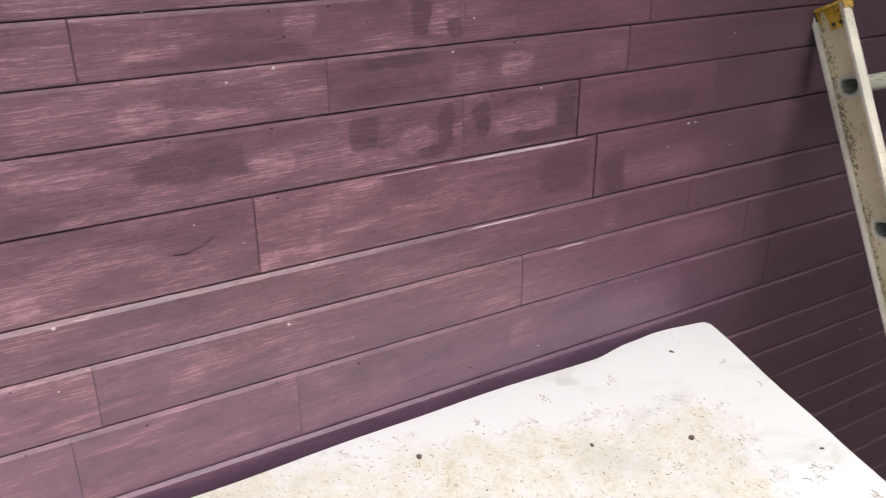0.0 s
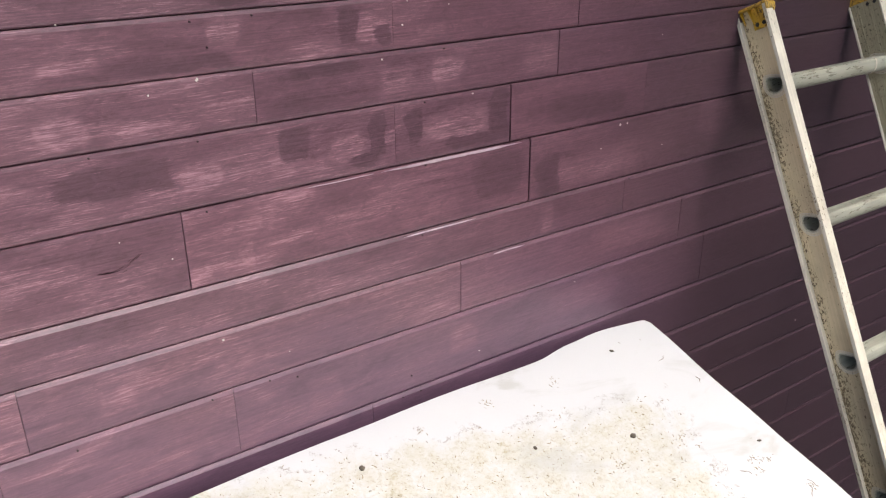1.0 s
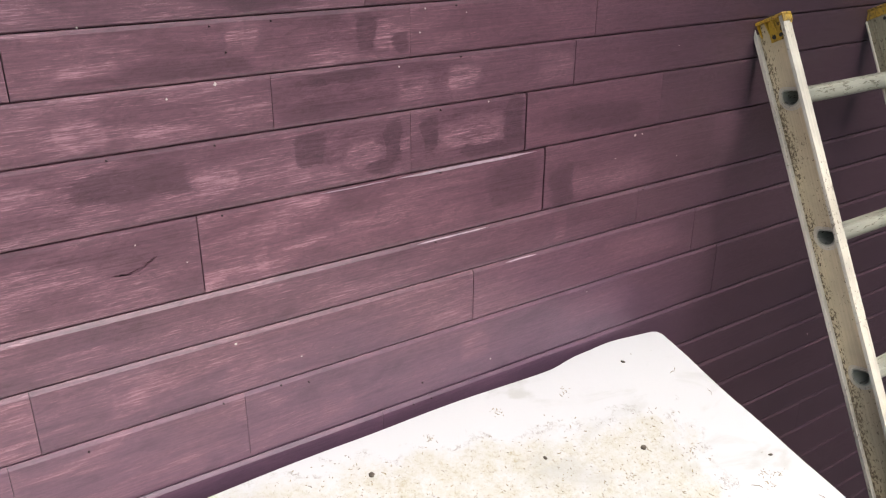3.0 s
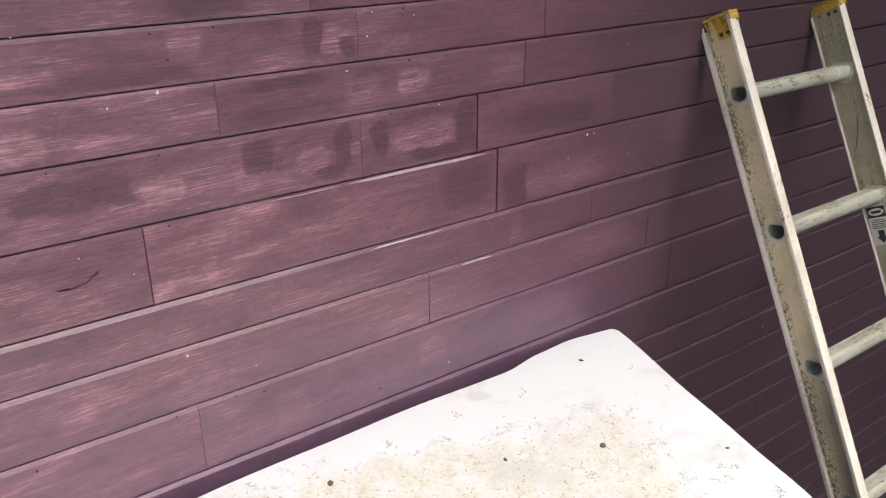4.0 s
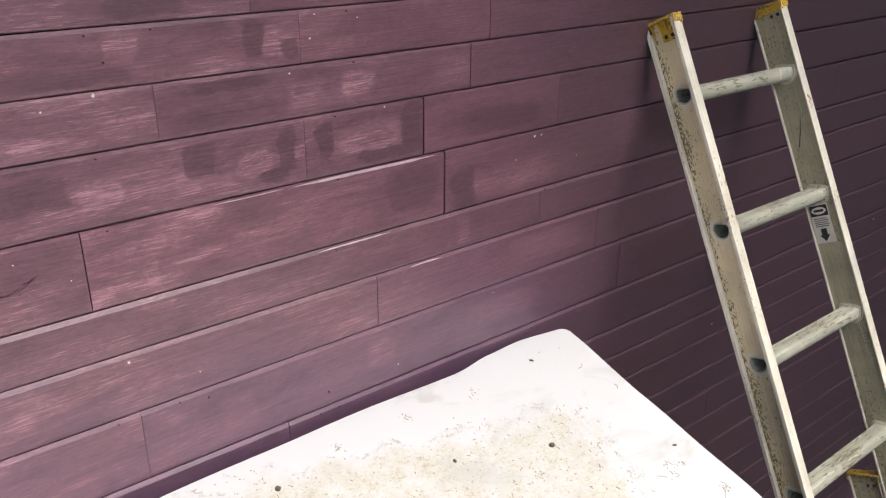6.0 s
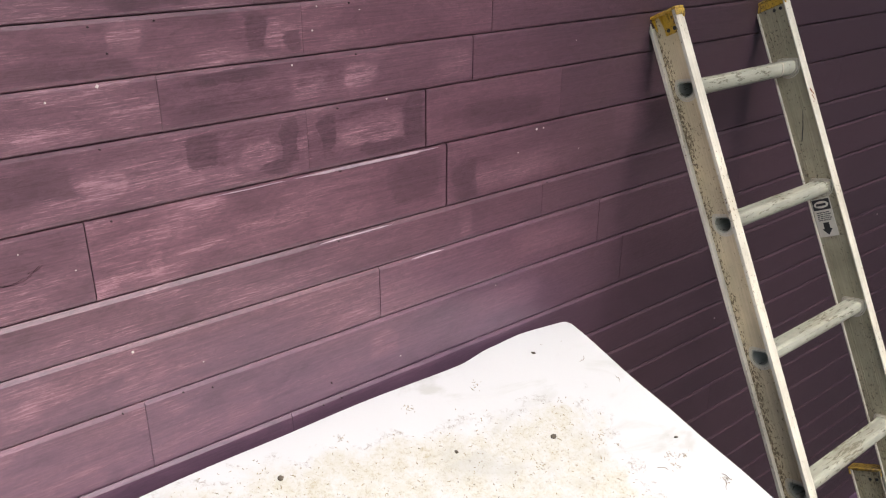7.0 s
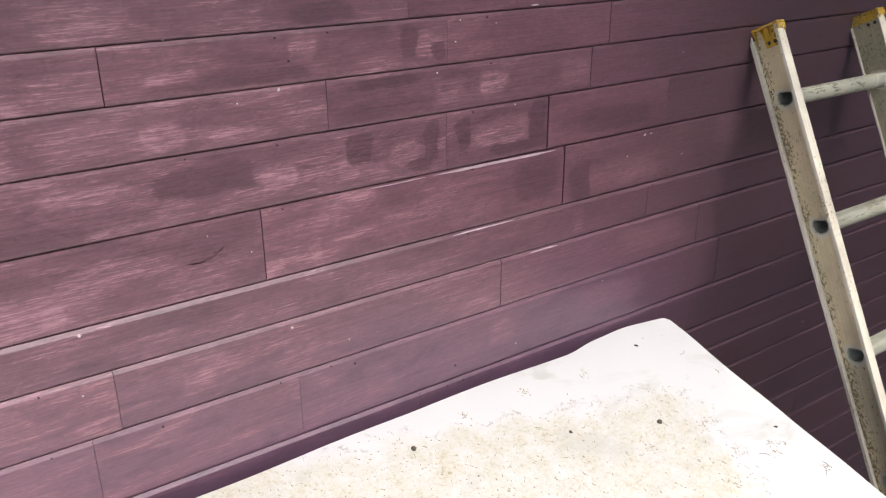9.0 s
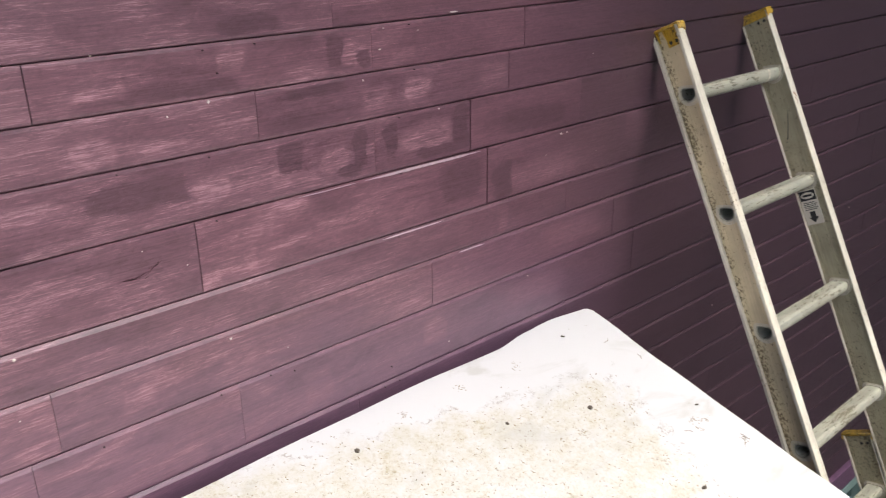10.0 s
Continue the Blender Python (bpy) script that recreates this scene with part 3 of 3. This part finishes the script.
def build_cap(parent, x_web, side, z_top, y_shift, skirt):
    """Yellow end cap: lid over the rail's end, skirts on front and inner face, a riveted tongue down the outer face."""
    y0, y1 = Y_FRONT + y_shift, Y_REAR + y_shift
    xi, xo = x_web - side * (INNER + 0.002), x_web + side * (FLANGE + 0.002)
    a, b = sorted((xi, xo))
    bm = bmesh.new()
    box(bm, a, b, y0 - 0.004, y1 + 0.004, z_top, z_top + 0.006, 0.002)
    box(bm, a, b, y0 - 0.004, y0 - 0.0008, z_top - 0.013, z_top, 0.001)
    box(bm, a, b, y1 + 0.0008, y1 + 0.004, z_top - 0.013, z_top, 0.001)
    p, q = sorted((x_web - side * 0.0045, x_web - side * 0.0014))
    box(bm, p, q, y0 - 0.004, y1 + 0.004, z_top - skirt, z_top, 0.001)
    p, q = sorted((x_web + side * (WEB + 0.0004), x_web + side * (WEB + 0.0034)))
    box(bm, p, q, y0 + 0.010, y0 + 0.049, z_top - 0.045, z_top, 0.001)
    for y in (y0 + 0.011, y0 + 0.029, y0 + 0.046, y1 - 0.012):
        w0, w1 = x_web + side * (WEB + 0.003), x_web + side * (FLANGE - 0.004)
        extrude(bm, [(w0, z_top), (w1, z_top), (w0, z_top - 0.028)], y, y + 0.0025, lambda u, v, w: (u, w, v))
    cap = part("end_cap", bm, YELLOW, parent, "worn yellow plastic end cap")
    for y in (y0 + 0.022, y0 + 0.039):
        bm = bmesh.new()
        bmesh.ops.create_cone(bm, cap_ends=True, segments=14, radius1=0.0048, radius2=0.004, depth=0.002, matrix=pose(x_web + side * (WEB + 0.0040), y, z_top - 0.035, 0, 90 * side, 0))
        part("rivet", bm, BLACK, cap)
        bm = bmesh.new()
        bmesh.ops.create_cone(bm, cap_ends=True, segments=14, radius1=0.0042, radius2=0.0036, depth=0.002, matrix=pose(x_web - side * 0.0012, y - 0.006, z_top - 0.026, 0, -90 * side, 0))
        part("rivet", bm, BLACK, cap)
    return cap


def build_section(z_low, z_top, first_rung, count, y_shift, inset, skirt):
    xl, xr = inset, WIDTH - inset
    zs = [first_rung - k * PITCH for k in range(count)]
    zs = [z for z in zs if z > z_low + 0.05]
    for x, side in ((xl, -1), (xr, 1)):
        build_rail(ladder, x, side, z_low, z_top, zs, y_shift)
        build_cap(ladder, x, side, z_top, y_shift, skirt)
    for z in zs:
        build_rung(ladder, xl, xr, z, y_shift)


build_section(FOOT_S - 2.225, FOOT_S + 0.165, FOOT_S, 8, 0.0, 0.0, 0.018)
build_section(0.045, FOOT_S - 1.042, FOOT_S - 1.205, 8, 0.084, 0.0, 0.004)

# white paint run across the top rung, and a rusty nick in the front edge of the far rail
bm = bmesh.new()
ring_prism(bm, shifted(d_outline(1.01), 0, FOOT_S), shifted(d_outline(1.05), 0, FOOT_S), WIDTH - 0.062, WIDTH - 0.056)
part("paint_run", bm, FLANGE_BRIGHT, ladder, "white paint run across the rung")
bm = bmesh.new()
for k in range(7):
    bmesh.ops.create_icosphere(bm, subdivisions=1, radius=0.0035 - 0.0003 * k, matrix=Matrix.Translation((WIDTH + 0.004 + 0.0035 * (k % 3), Y_FRONT - 0.0005, FOOT_S - 0.070 - 0.005 * k)) @ Matrix.Diagonal((1, 0.25, 1.2, 1)))
part("rust_nick", bm, RUST, ladder, "brown rust in a nick of the rail's edge")

# feet of the lower section
for x in (-0.028, WIDTH - 0.006):
    part("foot", box(bmesh.new(), x, x + 0.034, 0.04, 0.135, -0.005, 0.075, 0.006), BLACK, ladder, "black rubber foot")

# a dark scratch down the inner face of the rail
bm = bmesh.new()
extrude(bm, [(-0.0075, FOOT_S - 0.111), (-0.0060, FOOT_S - 0.112), (0.0050, FOOT_S - 0.150), (0.0185, FOOT_S - 0.187), (0.0165, FOOT_S - 0.187), (0.0030, FOOT_S - 0.150)], WIDTH - 0.0012, WIDTH - 0.0004, lambda p, q, v: (v, p, q))
part("scratch", bm, BLACK, ladder, "dark scratch on the rail")

# warning label on the inner face of the rail
LX = WIDTH - 0.0020
lz = FOOT_S - 0.333
label_part = part("warning_label", box(bmesh.new(), LX - 0.0006, LX + 0.0004, -0.013, 0.036, lz - 0.098, lz), LABEL_WHITE, ladder, "white warning label with a black arrow")
bm = bmesh.new()
box(bm, LX - 0.0012, LX - 0.0007, -0.011, 0.034, lz - 0.030, lz - 0.003)
part("heading_bar", bm, BLACK, label_part)
bm = bmesh.new()
oval = [(0.0115 + 0.019 * math.cos(a * math.pi / 12), lz - 0.0165 + 0.009 * math.sin(a * math.pi / 12)) for a in range(24)]
extrude(bm, oval, LX - 0.0017, LX - 0.0013, lambda p, q, v: (v, p, q))
part("oval_mark", bm, LABEL_WHITE, label_part)
part("heading_word", box(bmesh.new(), LX - 0.0022, LX - 0.0018, -0.001, 0.024, lz - 0.0195, lz - 0.0135), BLACK, label_part)
rows_of_bars = random.Random(5)
for k in range(5):
    bm = bmesh.new()
    y, z = 0.029, lz - 0.0355 - k * 0.0048
    while y > -0.004:
        w = rows_of_bars.uniform(0.003, 0.008)
        box(bm, LX - 0.0010, LX - 0.0007, max(y - w, -0.008), y, z - 0.0022, z)
        y -= w + 0.0015
    part("text_bar", bm, BLACK, label_part)
bm = bmesh.new()
arrow = [(0.019, lz - 0.062), (0.019, lz - 0.078), (0.025, lz - 0.078), (0.0115, lz - 0.094), (-0.002, lz - 0.078), (0.004, lz - 0.078), (0.004, lz - 0.062)]
extrude(bm, arrow, LX - 0.0012, LX - 0.0007, lambda p, q, v: (v, p, q))
part("arrow", bm, BLACK, label_part)

# ---------------------------------------------------------------- litter on the sheet
def on_sheet(x, y, lift=0.0):
    return Vector((x, y, sheet_z(x, y) + lift))


def build_husk(x, y, size, turn):
    bm = bmesh.new()
    bmesh.ops.create_icosphere(bm, subdivisions=2, radius=size)
    for v in bm.verts:
        v.co *= 1 + 0.35 * noise.noise(v.co * (1.4 / size) + Vector((x * 50, y * 50, 0)))
        v.co.z *= 0.5
        v.co.x *= 1.25
    ob = part("seed_husk", bm, PEBBLE, smooth=True)
    ob.matrix_world = Matrix.Translation(on_sheet(x, y, size * 0.32)) @ pose(0, 0, 0, 15, 0, turn)
    return tagged(ob, "small dark dried seed husk lying on the white sheet", "debris", "husks on the sheet")


for k, (x, y, r) in enumerate([(1.171, -0.259, 0.0056), (0.662, -0.102, 0.0052), (0.975, -0.198, 0.004), (1.294, -0.072, 0.0042), (1.40, -0.382, 0.0036), (1.201, -0.531, 0.0052)]):
    build_husk(x, y, r, 40 * k)


def inside_puddle(x, y):
    wob = 0.045 * noise.noise(Vector((x * 9, y * 9, 2))) + 0.02 * noise.noise(Vector((x * 35, y * 35, 7)))
    return min(PUDDLE[0] - PUDDLE[1] * x - y, 0.6 * (PUDDLE[2] - x + 0.25 * y)) + wob


def build_fleck_field():
    """Bud scales and grass bits, thickest where the puddle dried, and in a few small heaps."""
    rng = random.Random(11)
    verts, faces = [], []
    heaps = [(1.345, -0.406), (1.372, -0.418), (1.401, -0.506), (1.335, -0.43), (1.115, -0.088), (1.255, -0.305), (1.19, -0.437), (0.955, -0.075), (1.10, -0.30), (0.80, -0.075)]
    spots = [(hx + rng.gauss(0, 0.007), hy + rng.gauss(0, 0.006)) for hx, hy in heaps for _ in range(14)]
    while len(spots) < 1700:
        x, y = rng.uniform(0.2, 1.43), rng.uniform(-0.92, -0.04)
        d = inside_puddle(x, y)
        if rng.random() < (0.010 if d < 0 else 0.95 if d < 0.015 else 0.75 if d < 0.22 else 0.28):
            spots.append((x, y))
    for x, y in spots:
        a, size = rng.uniform(0, 2 * math.pi), rng.uniform(0.0009, 0.0025) * (2.0 if rng.random() < 0.10 else 1)
        wide, curl = rng.uniform(0.0004, 0.0011), rng.uniform(-0.5, 0.5)
        base = len(verts)
        for s in (-1, -0.33, 0.33, 1):
            ang = a + curl * s
            cx, cy = x + math.cos(ang) * size * s, y + math.sin(ang) * size * s
            w = wide * (1.05 - 0.75 * abs(s))
            nx, ny = -math.sin(ang) * w, math.cos(ang) * w
            lift = 0.0006 + 0.0010 * rng.random()
            verts += [(cx + nx, cy + ny, sheet_z(cx, cy) + lift), (cx - nx, cy - ny, sheet_z(cx, cy) + lift), (cx, cy, sheet_z(cx, cy) + lift + 0.0007)]
        for k in range(3):
            p, q = base + 3 * k, base + 3 * k + 3
            faces += [(p, p + 2, q + 2, q), (p + 2, p + 1, q + 1, q + 2)]
    me = bpy.data.meshes.new("plant_litter")
    me.from_pydata(verts, [], faces)
    me.materials.append(FLECK)
    return tagged(new("plant_litter", me), "brown plant flecks scattered on the white sheet", "litter", kind="stuff")


build_fleck_field()


def build_twig(x, y, length, turn, bend):
    """A thin bent stalk lying on the sheet."""
    bm = bmesh.new()
    rings = []
    for k in range(9):
        s = k / 8 - 0.5
        a = radians(turn) + bend * s + 0.5 * bend * math.sin(6 * s + x * 40)
        c = on_sheet(x + math.cos(a) * length * s, y + math.sin(a) * length * s, 0.0016)
        r = 0.0006 * (1 - 0.5 * abs(s))
        side = Vector((-math.sin(a), math.cos(a), 0))
        rings.append([bm.verts.new(c + side * r * math.cos(m * math.pi / 3) + Vector((0, 0, r * math.sin(m * math.pi / 3)))) for m in range(6)])
    for p, q in zip(rings, rings[1:]):
        for m in range(6):
            bm.faces.new((p[m], p[(m + 1) % 6], q[(m + 1) % 6], q[m]))
    bm.faces.new(rings[0]), bm.faces.new(rings[-1])
    return tagged(part("twig", bm, TWIG), "thin dry stalk lying on the white sheet", "twig", "stalks on the sheet")


for x, y, length, turn, bend in ((1.395, -0.51, 0.03, 40, 0.6), (1.385, -0.135, 0.024, 10, 0.5), (1.412, -0.497, 0.02, 100, 0.5), (1.31, -0.42, 0.022, 150, 0.5), (1.42, -0.21, 0.018, 80, 0.8)):
    build_twig(x, y, length, turn, bend)

# ---------------------------------------------------------------- boards of the wall
SEAMS = [1.688, 1.604, 1.519, 1.410, 1.282, 1.199, 1.090, 0.959, 0.846, 0.763, 0.676, 0.568, 0.480, 0.380, 0.262, 0.141, 0.030]
JOINTS = {1.688: [0.733, 1.43], 1.604: [0.228, 0.813, 1.211], 1.519: [0.573, 1.166], 1.410: [0.811, 1.056, 1.405], 1.282: [0.442, 1.106, 2.565],
          1.199: [1.367], 1.090: [0.178, 0.946, 1.556, 2.115], 0.959: [0.131, 0.486, 1.651], 0.846: [0.744], 0.568: [2.286], 0.380: [2.136]}   # by the seam below each row
OPEN_JOINTS = {(1.410, 1.056): 0.0034, (1.282, 1.106): 0.0040, (1.282, 0.442): 0.0017, (1.604, 0.228): 0.0016, (1.090, 0.946): 0.0016, (1.604, 1.211): 0.0012, (1.519, 1.166): 0.0016}


def bevel_height(z):
    return 0.0058 if z > 1.29 else 0.0070


def bevel_depth(z):
    """The boards higher up are less worn along their upper edge."""
    return 0.0012 if z > 1.29 else 0.0036 if z > 1.0 else 0.0042


grow = random.Random(3)
z = SEAMS[0]
while z < WALL_TOP - 0.06:
    z += grow.choice((0.084, 0.097, 0.109, 0.128))
    SEAMS.insert(0, min(z, WALL_TOP))
z = SEAMS[-1]
while z > SKIRT_TOP + 0.13:
    z -= grow.choice((0.084, 0.097, 0.109, 0.121))
    SEAMS.append(z)
SEAMS.append(SKIRT_TOP + 0.001)


def build_board(x0, x1, zb, zt, proud):
    bm = bmesh.new()
    g = 0.0015 if zb > 1.45 else 0.0022
    prof = [(0.0140, zb + g), (0.0034, zb + g), (0.0013, zb + g + 0.0021), (0.0003, zb + g + 0.0050), (0.0, zb + g + 0.0085), (0.0, zt - bevel_height(zt)), (bevel_depth(zt), zt), (0.0140, zt)]
    cols = []
    for x, e in ((x0, 1), (x0 + 0.0015, 0), (x1 - 0.0015, 0), (x1, 1)):
        cols.append([bm.verts.new((x, (p + 0.0002 * e if p < 0.012 else p) - (proud if p < 0.012 else 0), q)) for p, q in prof])
    for a, b in zip(cols, cols[1:]):
        for k in range(len(prof) - 1):
            bm.faces.new((a[k], a[k + 1], b[k + 1], b[k]))
    bm.faces.new(cols[0]), bm.faces.new(cols[-1])
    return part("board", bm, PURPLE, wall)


def row_joints(zb):
    known = next((v for k, v in JOINTS.items() if abs(k - zb) < 1e-6), [])
    xs = list(known)
    right, left = (max(xs + [2.0 if zb > 0.9 else 1.2]) if xs else grow.uniform(1.9, 2.9)), min(xs + [-0.1])
    if not xs:
        xs = [left - 0.2, right]
    while right < X1 - 0.9:
        right += grow.uniform(0.85, 1.7)
        xs.append(right)
    while left > X0 + 0.9:
        left -= grow.uniform(0.5, 1.3)
        xs.append(left)
    return sorted(x for x in xs if X0 + 0.1 < x < X1 - 0.1)


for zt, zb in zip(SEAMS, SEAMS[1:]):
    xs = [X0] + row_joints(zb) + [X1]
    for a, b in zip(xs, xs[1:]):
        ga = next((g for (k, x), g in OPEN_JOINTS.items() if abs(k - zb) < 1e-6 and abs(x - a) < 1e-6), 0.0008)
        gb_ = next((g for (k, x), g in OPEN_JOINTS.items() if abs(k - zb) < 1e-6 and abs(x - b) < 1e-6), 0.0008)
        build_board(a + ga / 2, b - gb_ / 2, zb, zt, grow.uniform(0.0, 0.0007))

# bare strips where the paint has worn off the boards' upper edge
for zt, a, b, full in ((1.410, 0.78, 1.085, 1.0), (1.410, 0.64, 0.77, 0.3), (1.282, 0.82, 0.98, 0.4), (1.199, 1.02, 1.10, 0.4)):
    bm = bmesh.new()
    cols = []
    steps = 40
    for k in range(steps + 1):
        x = a + (b - a) * k / steps
        thick = full * (0.40 + 0.12 * noise.noise(Vector((x * 60, zt, 0)))) * min(1.0, 5 * min(k + 0.2, steps - k + 0.2) / steps)
        mid = 0.52 + 0.10 * noise.noise(Vector((x * 25, zt, 5)))
        cols.append([bm.verts.new((x, bevel_depth(zt) * t - 0.0018, zt - bevel_height(zt) * (1 - t))) for t in (mid - thick, mid + thick)])
    for p, q in zip(cols, cols[1:]):
        bm.faces.new((p[0], q[0], q[1], p[1]))
    bmesh.ops.solidify(bm, geom=bm.faces[:], thickness=0.0006)
    part("bare_strip", bm, BARE_EDGE, wall, "pale bare strip along a board's upper edge")


def wall_y(z):
    """The board's face at this height: on the sloped upper edge it lies further back."""
    for zt in SEAMS:
        if 0 <= zt - z < bevel_height(zt):
            return bevel_depth(zt) * (1 - (zt - z) / bevel_height(zt))
    return 0.0


nail_mesh = bmesh.new()
bmesh.ops.create_cone(nail_mesh, cap_ends=True, segments=10, radius1=0.0016, radius2=0.0012, depth=0.0026, matrix=pose(0, 0, 0, 90, 0, 0))
nail_data = mesh_of(nail_mesh, "nail", NAIL)
for x, z in ((0.49, 1.679), (0.58, 1.68), (0.51, 1.642), (0.9, 1.681), (0.91, 1.598), (0.48, 1.512), (0.87, 1.513), (0.87, 1.403), (0.48, 1.404), (0.86, 1.275), (0.55, 1.084),
             (0.6, 1.074), (0.45, 1.084), (0.81, 0.952), (0.85, 0.952), (0.83, 0.993), (1.38, 1.277), (0.33, 1.514), (0.07, 1.192), (0.07, 1.084), (0.24, 1.075)):
    ob = new("nail", nail_data)
    ob.parent, ob.location = wall, (x, wall_y(z) - 0.0020, z)

# dark rubbed strokes along an arc on one board
bm = bmesh.new()
rub = random.Random(21)
for k in range(16):
    t0, run, off = rub.uniform(0.0, 0.85), rub.uniform(0.08, 0.28), rub.gauss(0, 0.0022)
    cols = []
    for m in range(7):
        t = min(1.0, t0 + run * m / 6)
        x, z = 0.312 + 0.066 * t, 1.3475 - 0.006 * math.sin(math.pi * t * 0.9) + 0.017 * t * t + off + 0.004 * (t - t0) * rub.uniform(0.8, 1.2)
        w = 0.00032 * math.sin(math.pi * (0.1 + 0.8 * m / 6))
        cols.append([bm.verts.new((x, -0.0010, z + d)) for d in (-w, w)])
    for p, q in zip(cols, cols[1:]):
        bm.faces.new((p[0], q[0], q[1], p[1]))
bmesh.ops.solidify(bm, geom=bm.faces[:], thickness=0.0004)
part("scuff_mark", bm, NAIL, wall, "thin dark rubbed arc")

chip_rng = random.Random(8)
for x, z, r in ((0.49, 1.600, 0.0028), (0.42, 1.587, 0.0018), (0.79, 1.594, 0.0020), (0.84, 1.680, 0.0016), (0.83, 1.644, 0.0018), (0.92, 1.669, 0.0014), (1.01, 1.695, 0.0030), (0.42, 1.343, 0.0012),
                (0.35, 1.386, 0.0012), (0.59, 1.128, 0.0012), (0.48, 1.186, 0.0026), (0.99, 0.994, 0.0016), (1.44, 1.569, 0.0012), (1.29, 1.359, 0.0014), (1.47, 1.336, 0.0016), (1.34, 1.400, 0.0028),
                (1.24, 1.076, 0.0014), (1.36, 1.400, 0.0020), (0.32, 1.69, 0.0016), (0.14, 1.274, 0.0026), (0.13, 1.174, 0.0014), (3.02, 0.821, 0.0040), (2.1, 0.716, 0.0030), (0.97, 1.515, 0.0018)):
    bm = bmesh.new()
    bmesh.ops.create_icosphere(bm, subdivisions=1, radius=r)
    stretch = 4.0 if abs(x - 1.01) < 1e-6 else 1.0
    for v in bm.verts:
        v.co = Vector((v.co.x * stretch * chip_rng.uniform(0.7, 1.3), v.co.y * 0.35, v.co.z * chip_rng.uniform(0.6, 1.2) / stretch ** 0.5))
    ob = part("paint_chip", bm, CHIP, wall)
    ob.location = (x, wall_y(z) - 0.0018, z)
